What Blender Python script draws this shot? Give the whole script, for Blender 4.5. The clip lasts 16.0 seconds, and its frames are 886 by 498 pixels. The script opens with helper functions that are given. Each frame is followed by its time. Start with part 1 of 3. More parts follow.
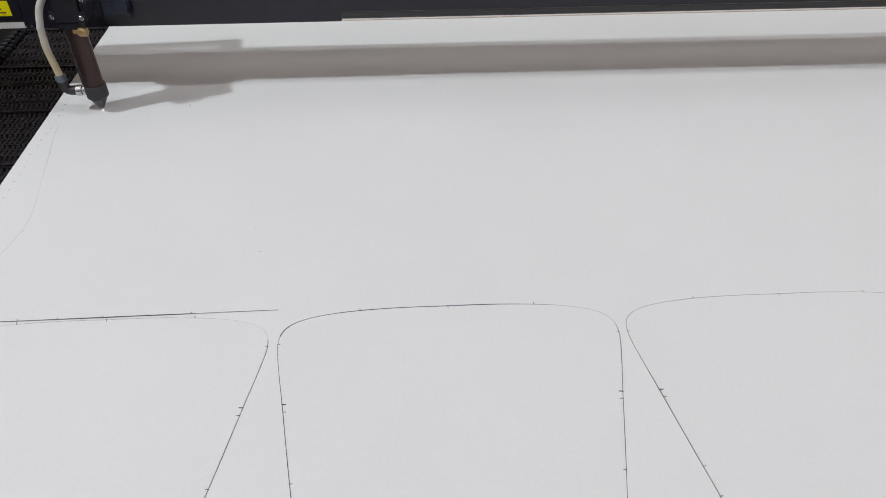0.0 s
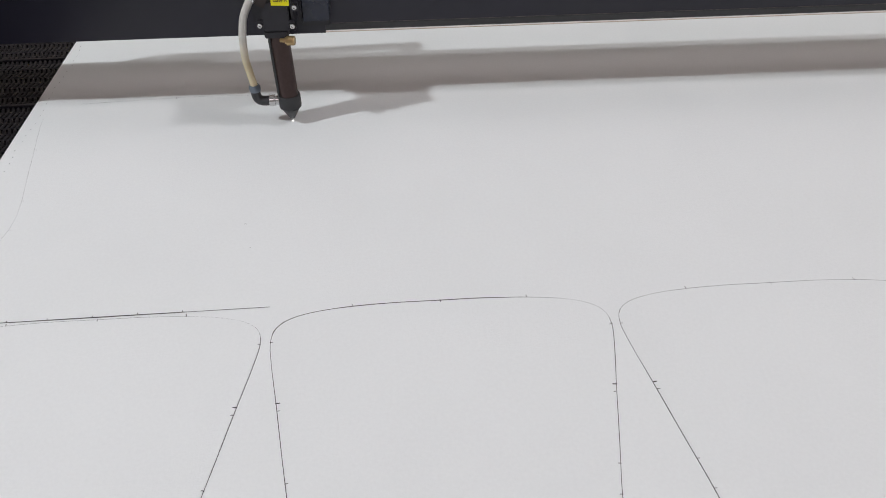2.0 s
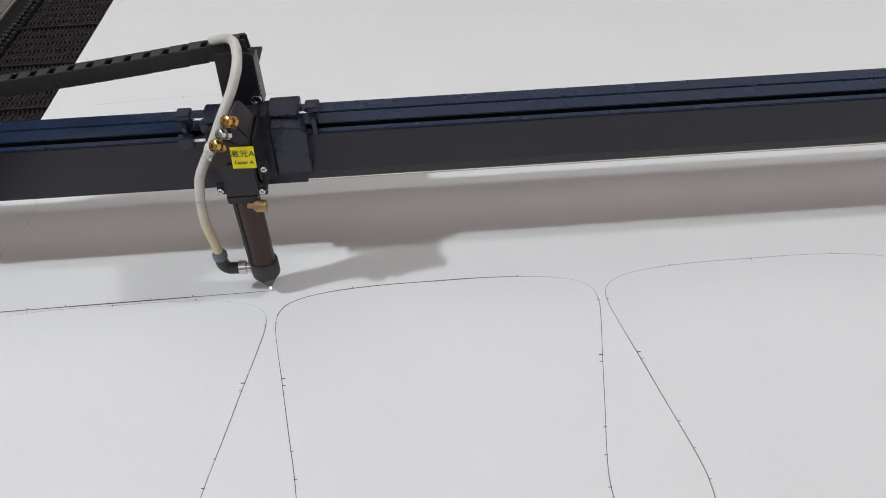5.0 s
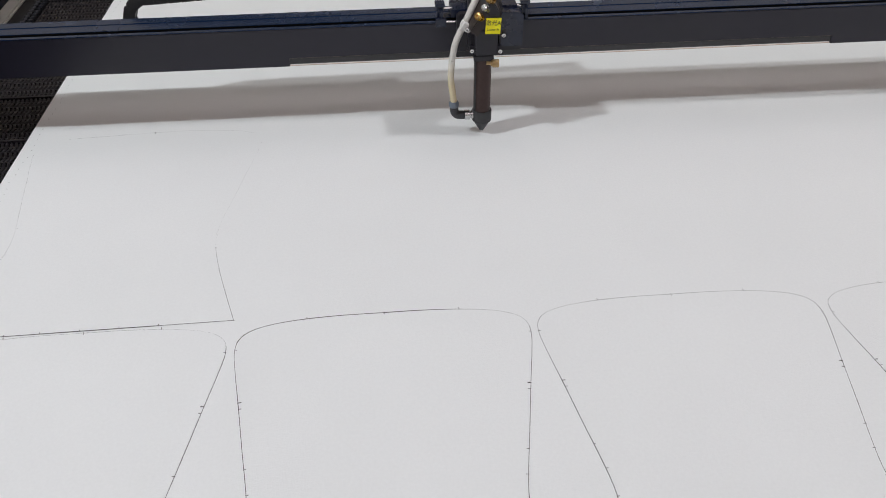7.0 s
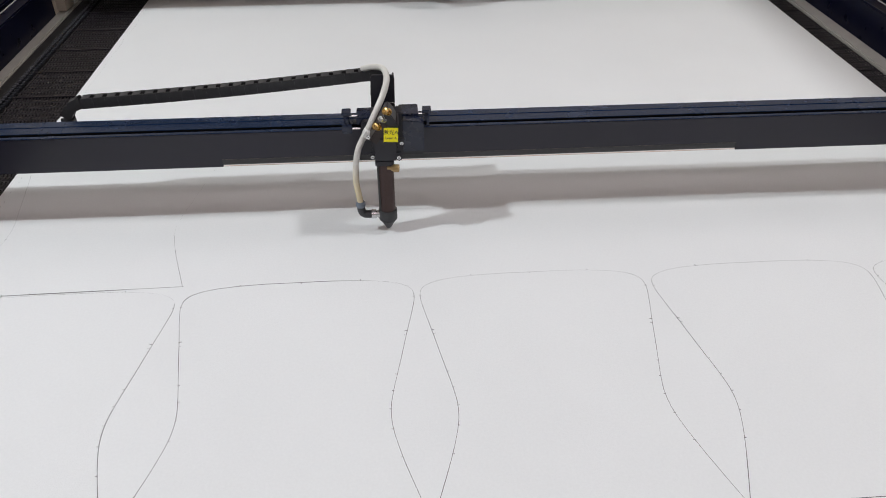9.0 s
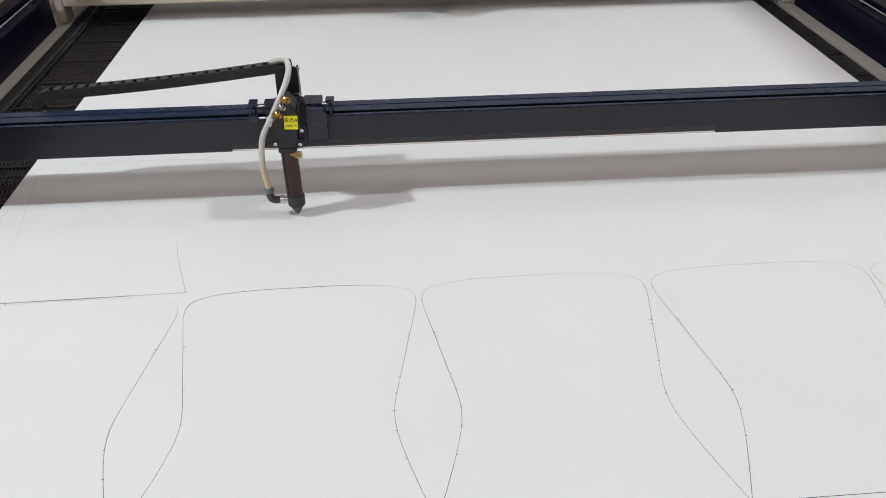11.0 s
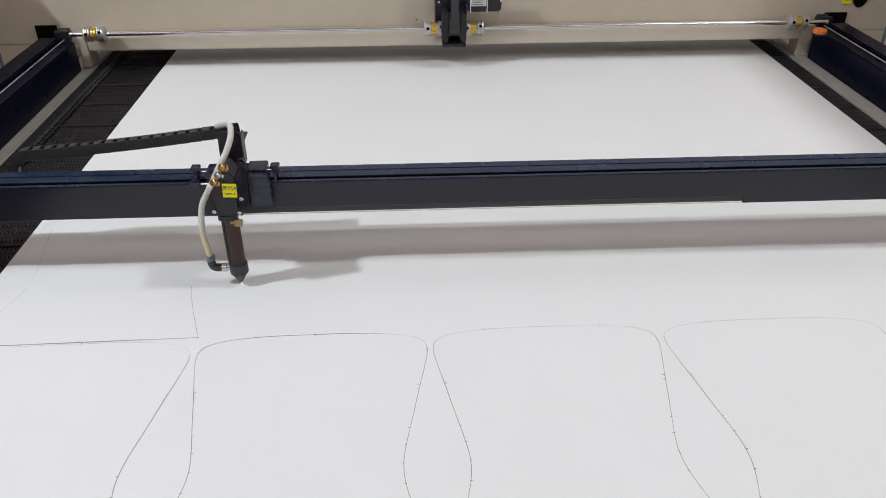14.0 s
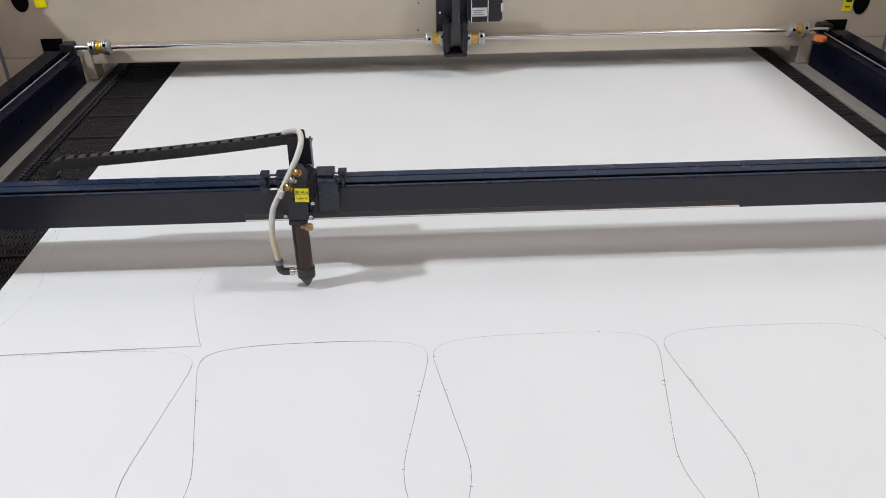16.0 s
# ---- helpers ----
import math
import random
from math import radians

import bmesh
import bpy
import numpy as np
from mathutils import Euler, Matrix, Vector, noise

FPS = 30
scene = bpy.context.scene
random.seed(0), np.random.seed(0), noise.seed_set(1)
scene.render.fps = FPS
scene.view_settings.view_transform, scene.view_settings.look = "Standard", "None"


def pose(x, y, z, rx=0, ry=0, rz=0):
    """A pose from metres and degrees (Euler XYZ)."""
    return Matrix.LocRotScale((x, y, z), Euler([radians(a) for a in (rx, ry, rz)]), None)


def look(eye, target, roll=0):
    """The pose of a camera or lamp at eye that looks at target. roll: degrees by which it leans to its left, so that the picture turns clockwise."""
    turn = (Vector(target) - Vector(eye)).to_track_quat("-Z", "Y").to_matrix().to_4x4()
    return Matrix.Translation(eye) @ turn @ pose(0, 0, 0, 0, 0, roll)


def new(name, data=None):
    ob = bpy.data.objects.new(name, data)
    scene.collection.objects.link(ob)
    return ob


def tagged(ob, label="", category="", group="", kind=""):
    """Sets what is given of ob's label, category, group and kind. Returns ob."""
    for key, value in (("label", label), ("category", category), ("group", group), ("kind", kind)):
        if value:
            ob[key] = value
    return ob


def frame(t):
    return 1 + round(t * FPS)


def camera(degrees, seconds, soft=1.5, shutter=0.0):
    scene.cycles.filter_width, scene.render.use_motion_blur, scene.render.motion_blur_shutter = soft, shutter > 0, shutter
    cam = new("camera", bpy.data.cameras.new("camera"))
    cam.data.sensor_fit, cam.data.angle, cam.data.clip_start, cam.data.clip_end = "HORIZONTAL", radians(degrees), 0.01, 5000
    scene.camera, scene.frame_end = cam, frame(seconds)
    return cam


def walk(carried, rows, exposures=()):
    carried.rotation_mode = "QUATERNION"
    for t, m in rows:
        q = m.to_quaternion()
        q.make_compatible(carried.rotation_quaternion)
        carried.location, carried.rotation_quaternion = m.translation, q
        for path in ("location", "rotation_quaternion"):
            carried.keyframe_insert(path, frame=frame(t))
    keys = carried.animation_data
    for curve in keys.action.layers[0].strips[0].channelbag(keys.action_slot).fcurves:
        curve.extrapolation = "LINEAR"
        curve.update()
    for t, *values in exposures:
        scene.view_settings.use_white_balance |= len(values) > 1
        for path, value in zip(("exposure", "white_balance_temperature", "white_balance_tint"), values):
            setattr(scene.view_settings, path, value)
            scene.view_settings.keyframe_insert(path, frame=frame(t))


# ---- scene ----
cam = camera(60.0, 16.0, soft=0.95)
PATH = [
    (0, (0.442, -0.478, 0.471), (0.499, 1.043, -0.827), -0.6),
    (0.5, (0.443, -0.474, 0.469), (0.499, 1.039, -0.838), -0.8),
    (1, (0.444, -0.474, 0.467), (0.491, 1.043, -0.836), -1.3),
    (1.5, (0.444, -0.474, 0.467), (0.5, 1.043, -0.834), -1.4),
    (2, (0.442, -0.468, 0.478), (0.52, 1.018, -0.858), -0.9),
    (2.5, (0.445, -0.476, 0.484), (0.521, 1.01, -0.852), -1.1),
    (3, (0.444, -0.488, 0.484), (0.52, 1.003, -0.847), -1.3),
    (5.5, (0.456, -0.507, 0.491), (0.512, 0.98, -0.846), -2.9),
    (6, (0.459, -0.509, 0.489), (0.527, 0.982, -0.842), -2.7),
    (6.5, (0.463, -0.511, 0.502), (0.544, 0.986, -0.821), -2.0),
    (7, (0.485, -0.543, 0.548), (0.592, 0.966, -0.761), -0.8),
    (7.5, (0.539, -0.646, 0.587), (0.618, 0.912, -0.665), -1.0),
    (8, (0.577, -0.718, 0.617), (0.664, 0.853, -0.617), -0.3),
    (8.5, (0.59, -0.756, 0.614), (0.682, 0.838, -0.591), -0.2),
    (8.7, (0.591, -0.768, 0.608), (0.697, 0.836, -0.583), -0.1),
    (11, (0.586, -0.786, 0.604), (0.703, 0.843, -0.55), -0.6),
    (11.5, (0.578, -0.784, 0.606), (0.686, 0.85, -0.542), -0.9),
    (12, (0.583, -0.785, 0.613), (0.689, 0.865, -0.512), -1.0),
    (12.5, (0.595, -0.782, 0.615), (0.7, 0.882, -0.489), -0.9),
    (13, (0.597, -0.782, 0.615), (0.698, 0.895, -0.469), -0.8),
    (13.5, (0.593, -0.785, 0.616), (0.688, 0.901, -0.456), -0.6),
    (14, (0.586, -0.782, 0.615), (0.675, 0.908, -0.451), -0.2),
    (14.5, (0.581, -0.783, 0.617), (0.664, 0.909, -0.446), -0.2),
    (15, (0.585, -0.788, 0.619), (0.667, 0.907, -0.44), -0.2),
    (15.5, (0.586, -0.788, 0.617), (0.667, 0.911, -0.435), -0.3),
    (16, (0.593, -0.789, 0.616), (0.668, 0.915, -0.428), -0.8),
]
walk(cam, [(t, look(eye, target, roll)) for t, eye, target, roll in PATH],
     exposures=[(0, -0.26), (3.2, -0.29), (5.3, -0.2), (6, -0.15), (7, -0.25), (8, -0.2), (8.7, -0.15), (11.2, -0.08), (12.2, -0.14), (13.5, -0.1), (16, 0.0)])

# ---- world and light ----
world = bpy.data.worlds.new("world")
scene.world = world
world.use_nodes = True
world.node_tree.nodes["Background"].inputs[0].default_value = (0.75, 0.8, 0.9, 1)
world.node_tree.nodes["Background"].inputs[1].default_value = 0.3

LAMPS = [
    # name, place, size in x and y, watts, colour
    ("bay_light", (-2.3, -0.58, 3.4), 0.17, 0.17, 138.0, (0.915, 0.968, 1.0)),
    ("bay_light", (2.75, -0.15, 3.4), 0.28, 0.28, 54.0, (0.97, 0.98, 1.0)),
    # two broad panels added as unseen fill; their pink tint colours the shade
    ("fill_panel", (0.3, -3.2, 3.6), 5.0, 2.2, 25.0, (1.0, 0.77, 0.86)),
    ("fill_panel", (0.6, 2.1, 3.6), 5.0, 2.2, 4.0, (1.0, 0.875, 0.87)),
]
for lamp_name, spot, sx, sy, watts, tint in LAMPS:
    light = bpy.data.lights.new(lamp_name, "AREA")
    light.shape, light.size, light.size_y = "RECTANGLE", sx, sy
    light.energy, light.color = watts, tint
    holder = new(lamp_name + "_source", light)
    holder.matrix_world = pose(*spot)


# ---- materials ----
def mat(name, color, rough=0.5, metal=0.0, vary=0.08, scale=40.0, bump=0.0, bump_scale=400.0, sheen=0.0, rough_vary=0.1, spread=2.0, gloss=0.5):
    """A surface with slow and fine variation of colour, and fine relief."""
    m = bpy.data.materials.new(name)
    m.use_nodes = True
    nt = m.node_tree
    bsdf = nt.nodes["Principled BSDF"]
    coord = nt.nodes.new("ShaderNodeTexCoord")
    slow = nt.nodes.new("ShaderNodeTexNoise")
    slow.inputs["Scale"].default_value, slow.inputs["Detail"].default_value = spread, 4
    fine = nt.nodes.new("ShaderNodeTexNoise")
    fine.inputs["Scale"].default_value, fine.inputs["Detail"].default_value = scale, 6
    for n in (slow, fine):
        nt.links.new(coord.outputs["Object"], n.inputs["Vector"])
    both = nt.nodes.new("ShaderNodeMath")
    both.operation = "ADD"
    nt.links.new(slow.outputs["Fac"], both.inputs[0])
    nt.links.new(fine.outputs["Fac"], both.inputs[1])
    ramp = nt.nodes.new("ShaderNodeMapRange")
    ramp.inputs["From Min"].default_value, ramp.inputs["From Max"].default_value = 0.6, 1.4
    ramp.inputs["To Min"].default_value, ramp.inputs["To Max"].default_value = 1 - vary, 1 + vary
    nt.links.new(both.outputs[0], ramp.inputs["Value"])
    mix = nt.nodes.new("ShaderNodeVectorMath")
    mix.operation = "SCALE"
    mix.inputs[0].default_value = color
    nt.links.new(ramp.outputs[0], mix.inputs["Scale"])
    nt.links.new(mix.outputs[0], bsdf.inputs["Base Color"])
    rr = nt.nodes.new("ShaderNodeMapRange")
    rr.inputs["To Min"].default_value, rr.inputs["To Max"].default_value = max(0.03, rough - rough_vary), min(1.0, rough + rough_vary)
    nt.links.new(fine.outputs["Fac"], rr.inputs["Value"])
    nt.links.new(rr.outputs[0], bsdf.inputs["Roughness"])
    bsdf.inputs["Metallic"].default_value = metal
    bsdf.inputs["Specular IOR Level"].default_value = gloss
    if sheen:
        bsdf.inputs["Sheen Weight"].default_value = sheen
    if bump:
        grain = nt.nodes.new("ShaderNodeTexNoise")
        grain.inputs["Scale"].default_value, grain.inputs["Detail"].default_value = bump_scale, 3
        nt.links.new(coord.outputs["Object"], grain.inputs["Vector"])
        b = nt.nodes.new("ShaderNodeBump")
        b.inputs["Strength"].default_value, b.inputs["Distance"].default_value = bump, 0.001
        nt.links.new(grain.outputs["Fac"], b.inputs["Height"])
        nt.links.new(b.outputs[0], bsdf.inputs["Normal"])
    return m


M_CLOTH = mat("white_cloth", (0.766, 0.779, 0.787), 0.9, vary=0.03, scale=330, bump=0.25, bump_scale=700, sheen=0.15, spread=5)
# scorched edges and the dark of open cuts and pin holes, as colour
M_KERF = mat("scorch_and_gap_dark", (0.05, 0.04, 0.045), 0.9, vary=0.5, scale=120)
M_BLACK = mat("black_anodised", (0.0145, 0.0138, 0.0205), 0.4, gloss=0.45, vary=0.25, scale=150, bump=0.08, bump_scale=1500)
M_COVER = mat("smudged_black_cover", (0.0112, 0.0105, 0.0205), 0.36, gloss=0.5, vary=0.2, scale=9, rough_vary=0.14, spread=3, bump=0.05, bump_scale=1200)
# black parts whose blue sheen is put into the base colour
M_SATIN = mat("satin_blue_sheen_black", (0.012, 0.018, 0.04), 0.27, gloss=0.55, vary=0.1, scale=60, rough_vary=0.05)
M_RAIL = mat("blue_black_rail", (0.011, 0.024, 0.058), 0.26, gloss=0.5, vary=0.15, scale=25, rough_vary=0.08)
M_NAVY = mat("dark_navy_paint", (0.003, 0.0035, 0.014), 0.3, gloss=0.1, vary=0.3, scale=30)
# near-black for rubber, and for the shade inside slots, holes and recesses
M_SLOT = mat("slot_black", (0.003, 0.003, 0.003), 0.9, gloss=0.1)
M_PLASTIC = mat("black_nylon", (0.036, 0.037, 0.04), 0.5, vary=0.3, scale=200, bump=0.1, bump_scale=900)
M_BROWN = mat("brown_anodised", (0.055, 0.034, 0.031), 0.36, metal=0.55, vary=0.2, scale=300)
M_BRONZE = mat("dark_bronze", (0.03, 0.021, 0.019), 0.42, metal=0.3, vary=0.2, scale=300)
M_BRASS = mat("brass", (0.66, 0.43, 0.16), 0.25, metal=1.0, vary=0.15, scale=400)
M_OLD_BRASS = mat("dull_brass", (0.45, 0.32, 0.16), 0.4, metal=0.9, vary=0.2, scale=400)
M_STEEL = mat("bright_steel", (0.62, 0.62, 0.62), 0.22, metal=1.0, vary=0.1, scale=200)
M_ROD = mat("polished_rod", (0.92, 0.93, 0.95), 0.36, metal=0.9, vary=0.04, scale=200)
M_ALU = mat("cast_aluminium", (0.6, 0.6, 0.6), 0.38, metal=0.9, vary=0.15, scale=500, bump=0.2, bump_scale=700)
M_LIP = mat("raw_aluminium_lip", (0.97, 0.92, 0.88), 0.38, metal=0.85, vary=0.08, scale=80)
M_EDGE_LINE = mat("brown_edge_line", (0.3, 0.25, 0.22), 0.5, metal=0.4)
M_PEACH = mat("peach_line", (0.62, 0.48, 0.39), 0.6)
M_HOSE = mat("milky_tube", (0.67, 0.66, 0.62), 0.3, vary=0.06, scale=90)
M_HOSE_OLD = mat("yellowed_tube", (0.68, 0.59, 0.4), 0.32, vary=0.1, scale=90)
hose_nodes = M_HOSE_OLD.node_tree
hose_height = hose_nodes.nodes.new("ShaderNodeSeparateXYZ")
hose_nodes.links.new(hose_nodes.nodes["Texture Coordinate"].outputs["Object"], hose_height.inputs[0])
hose_fade = hose_nodes.nodes.new("ShaderNodeMapRange")
hose_fade.inputs["From Min"].default_value, hose_fade.inputs["From Max"].default_value = 0.072, 0.108
hose_nodes.links.new(hose_height.outputs["Z"], hose_fade.inputs["Value"])
hose_tint = hose_nodes.nodes.new("ShaderNodeMix")
hose_tint.data_type = "VECTOR"
hose_tint.inputs["A"].default_value, hose_tint.inputs["B"].default_value = (0.68, 0.585, 0.38), (0.67, 0.66, 0.62)
hose_nodes.links.new(hose_fade.outputs[0], hose_tint.inputs["Factor"])
hose_nodes.links.new(hose_tint.outputs["Result"], hose_nodes.nodes["Vector Math"].inputs[0])
M_WHITE = mat("white_plastic", (0.75, 0.75, 0.73), 0.4)
M_YELLOW = mat("yellow_sticker", (0.97, 0.89, 0.0), 0.4, vary=0.03)
M_INK = mat("black_ink", (0.02, 0.02, 0.02), 0.5)
M_CREAM = mat("cream_enamel", (0.58, 0.515, 0.425), 0.38, vary=0.05, scale=25, bump=0.06, bump_scale=500)
M_STRIP = mat("worn_cream_frame", (0.4, 0.38, 0.35), 0.5, vary=0.15, scale=40)
M_MESH = mat("dark_belt_wire", (0.018, 0.015, 0.019), 0.42, metal=0.3, vary=0.35, scale=90)
M_EDGE = mat("dark_edge_chain", (0.032, 0.033, 0.04), 0.3, metal=0.4, vary=0.3, scale=120)
M_UNDER = mat("bed_underside", (0.011, 0.01, 0.011), 0.9)
M_YRING = mat("yellow_brass", (0.78, 0.55, 0.12), 0.32, metal=0.75, vary=0.2, scale=300)
M_ORANGE = mat("orange_plastic", (0.8, 0.2, 0.05), 0.4, vary=0.1, scale=300)
M_GREY = mat("blue_grey_plastic", (0.14, 0.17, 0.21), 0.4)
M_FLOOR = mat("workshop_floor", (0.2, 0.2, 0.2), 0.5, vary=0.12, scale=12)
M_WALL = mat("workshop_wall", (0.48, 0.47, 0.45), 0.8, vary=0.04, scale=6)
M_SPARK = bpy.data.materials.new("spark_glow")
M_SPARK.use_nodes = True
M_SPARK.node_tree.nodes["Principled BSDF"].inputs["Emission Color"].default_value = (1, 0.95, 0.9, 1)
M_SPARK.node_tree.nodes["Principled BSDF"].inputs["Emission Strength"].default_value = 3
# glow of the lamp faces; on the broad panels it is added fill
M_LAMP = bpy.data.materials.new("lamp_face")
M_LAMP.use_nodes = True
M_LAMP.node_tree.nodes["Principled BSDF"].inputs["Emission Color"].default_value = (1, 0.905, 0.9, 1)
M_LAMP.node_tree.nodes["Principled BSDF"].inputs["Emission Strength"].default_value = 1.0


# ---- shapes ----
def part(name, bm, material, parent=None, label="", smooth=False):
    """Links a bmesh as one mesh object, under a thing or a part."""
    bmesh.ops.recalc_face_normals(bm, faces=bm.faces)
    me = bpy.data.meshes.new(name)
    bm.to_mesh(me)
    bm.free()
    me.materials.append(material)
    if smooth:
        for p in me.polygons:
            p.use_smooth = True
        me.set_sharp_from_angle(angle=radians(40))
    ob = new(name, me)
    if parent is not None:
        ob.parent = parent
    if label:
        ob["label"] = label
    return ob


def add_box(bm, x0, x1, y0, y1, z0, z1, bevel=0.0, m=None):
    size = Vector((x1 - x0, y1 - y0, z1 - z0))
    mid = Vector(((x0 + x1) / 2, (y0 + y1) / 2, (z0 + z1) / 2))
    made = bmesh.ops.create_cube(bm, size=1.0, matrix=Matrix.LocRotScale(mid, None, size))["verts"]
    if bevel:
        edges = list({e for v in made for e in v.link_edges})
        made = bmesh.ops.bevel(bm, geom=edges, offset=bevel, segments=2, affect="EDGES")["verts"]
    if m is not None:
        bmesh.ops.transform(bm, matrix=m, verts=list(made))
    return bm


def box(x0, x1, y0, y1, z0, z1, bevel=0.0, m=None):
    return add_box(bmesh.new(), x0, x1, y0, y1, z0, z1, bevel, m)


def add_turned(bm, profile, m, steps=24):
    """A body of revolution about z from (radius, height) pairs, moved by m."""
    rings = []
    for r, z in profile:
        rings.append([bm.verts.new(m @ Vector((r * math.cos(2 * math.pi * i / steps), r * math.sin(2 * math.pi * i / steps), z))) for i in range(steps)])
    for a, b in zip(rings, rings[1:]):
        for i in range(steps):
            bm.faces.new((a[i], a[(i + 1) % steps], b[(i + 1) % steps], b[i]))
    bm.faces.new(rings[0])
    bm.faces.new(rings[-1])
    return bm


def turned(profile, m, steps=24):
    return add_turned(bmesh.new(), profile, m, steps)


ALONG_X = pose(0, 0, 0, 0, 90, 0)
ALONG_Y = pose(0, 0, 0, -90, 0, 0)


def spline(knots, per=10):
    """A smooth line through the knots."""
    k = [Vector(p) for p in knots]
    k = [2 * k[0] - k[1]] + k + [2 * k[-1] - k[-2]]
    out = []
    for a, b, c, d in zip(k, k[1:], k[2:], k[3:]):
        for i in range(per):
            u = i / per
            out.append(0.5 * (2 * b + (c - a) * u + (2 * a - 5 * b + 4 * c - d) * u * u + (3 * b - a - 3 * c + d) * u ** 3))
    out.append(k[-2])
    return out


def swept(line, radius, steps=12):
    bm = bmesh.new()
    rings = []
    for i, p in enumerate(line):
        d = (line[min(i + 1, len(line) - 1)] - line[max(i - 1, 0)]).normalized()
        q = d.to_track_quat("Z", "Y").to_matrix()
        rings.append([bm.verts.new(p + q @ Vector((radius * math.cos(2 * math.pi * j / steps), radius * math.sin(2 * math.pi * j / steps), 0))) for j in range(steps)])
    for a, b in zip(rings, rings[1:]):
        best = min(range(steps), key=lambda s: (a[0].co - b[s].co).length)
        for j in range(steps):
            bm.faces.new((a[j], a[(j + 1) % steps], b[(j + 1 + best) % steps], b[(j + best) % steps]))
    bm.faces.new(rings[0])
    bm.faces.new(rings[-1])
    return bm


def prism(outline, y0, y1, bevel=0.0):
    """An outline in x and z, given depth along y."""
    bm = bmesh.new()
    a = [bm.verts.new((x, y0, z)) for x, z in outline]
    b = [bm.verts.new((x, y1, z)) for x, z in outline]
    n = len(a)
    bm.faces.new(a)
    bm.faces.new(b[::-1])
    for i in range(n):
        bm.faces.new((a[i], b[i], b[(i + 1) % n], a[(i + 1) % n]))
    if bevel:
        bmesh.ops.bevel(bm, geom=list(bm.edges), offset=bevel, segments=2, affect="EDGES")
    return bm


def thing(name, label, category, m=None, group="", kind=""):
    ob = new(name)
    ob.empty_display_size = 0.05
    if m is not None:
        ob.matrix_basis = m
    return tagged(ob, label, category, group, kind)


def socket_screw(parent, x, y, z, r=0.0026, way=None):
    """A socket head screw whose head looks along -y, or along way."""
    turn = way if way is not None else pose(0, 0, 0, 90, 0, 0)
    return part("screw", turned([(r, 0), (r, 0.0026), (r * 0.85, 0.003), (r * 0.5, 0.003), (r * 0.45, 0.0016)], pose(x, y, z) @ turn, 14), M_STEEL, parent, "small bright steel socket screw", True)


# ---- the room ----
def room():
    part_of = [("floor", (-4.5, 6, -5, 6.5, -1.02, -0.92), M_FLOOR), ("ceiling", (-4.5, 6, -5, 6.5, 3.8, 3.9), M_WALL),
               ("wall_north", (-4.5, 6, 6.5, 6.65, -0.92, 3.8), M_WALL), ("wall_south", (-4.5, 6, -5.15, -5, -0.92, 3.8), M_WALL),
               ("wall_east", (6, 6.15, -5, 6.5, -0.92, 3.8), M_WALL), ("wall_west", (-4.65, -4.5, -5, 6.5, -0.92, 3.8), M_WALL)]
    labels = {"floor": "grey sealed concrete workshop floor", "ceiling": "white painted workshop ceiling"}
    for n, d, m in part_of:
        tagged(part(n, box(*d), m), labels.get(n, "white painted workshop wall"), n.split("_")[0], kind="structure")
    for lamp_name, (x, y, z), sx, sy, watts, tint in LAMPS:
        lamp = thing(lamp_name, "unseen white ceiling lamp added over the cutting machine", "lamp", pose(x, y, z))
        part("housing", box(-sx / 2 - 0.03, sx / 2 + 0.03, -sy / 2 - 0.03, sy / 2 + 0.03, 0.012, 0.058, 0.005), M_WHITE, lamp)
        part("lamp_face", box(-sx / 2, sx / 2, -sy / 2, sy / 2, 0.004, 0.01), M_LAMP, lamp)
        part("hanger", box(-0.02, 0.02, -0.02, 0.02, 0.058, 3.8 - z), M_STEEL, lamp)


room()

# ---- the machine's body ----
BED_L, BED_R = -0.155, 1.56
PORTAL_Y = 1.055


def machine_body():
    base = thing("machine_base", "cream enamelled base of the laser cutting machine", "machine", pose(0.7, 0.4, -0.92))
    part("cabinet", box(-1.15, 1.15, -1.12, 1.25, 0.06, 0.88, 0.008), M_CREAM, base)
    part("plinth", box(-1.1, 1.1, -1.07, 1.2, 0.0, 0.058), M_BLACK, base)
    part("bed_pan", box(-0.8565, 0.8595, -1.1, 1.2, 0.884, 0.9), M_UNDER, base, "black pan under the belt")
    part("side_frame", box(-0.885, -0.857, -1.1, 1.2, 0.884, 0.921, 0.003), M_STRIP, base, "worn cream bed frame rail")
    part("side_frame", box(0.86, 0.895, -1.1, 1.2, 0.884, 0.917, 0.003), M_STRIP, base, "worn cream bed frame rail")
    # black filler added to keep the gap beside the belt dark
    part("belt_gap_filler", box(-0.8564, -0.834, -1.1, 1.2, 0.9005, 0.9175, 0.001), M_UNDER, base, "black filler added in the dark gap beside the belt")
    # wall tops are out of view; heights chosen to shade rails and rear
    part("side_wall", box(-1.14, -1.12, -1.1, 1.2, 0.884, 1.32, 0.003), M_CREAM, base)
    part("side_wall", box(1.12, 1.14, -1.1, 1.2, 0.884, 1.93, 0.003), M_CREAM, base)
    part("side_deck", box(-1.119, -0.975, -1.1, 1.2, 0.884, 0.905, 0.002), M_CREAM, base)
    wall_bracket(base, -1.072, -1)
    wall_bracket(base, 1.09, 1)
    part("side_deck", box(0.985, 1.119, -1.1, 1.2, 0.884, 0.905, 0.002), M_CREAM, base)


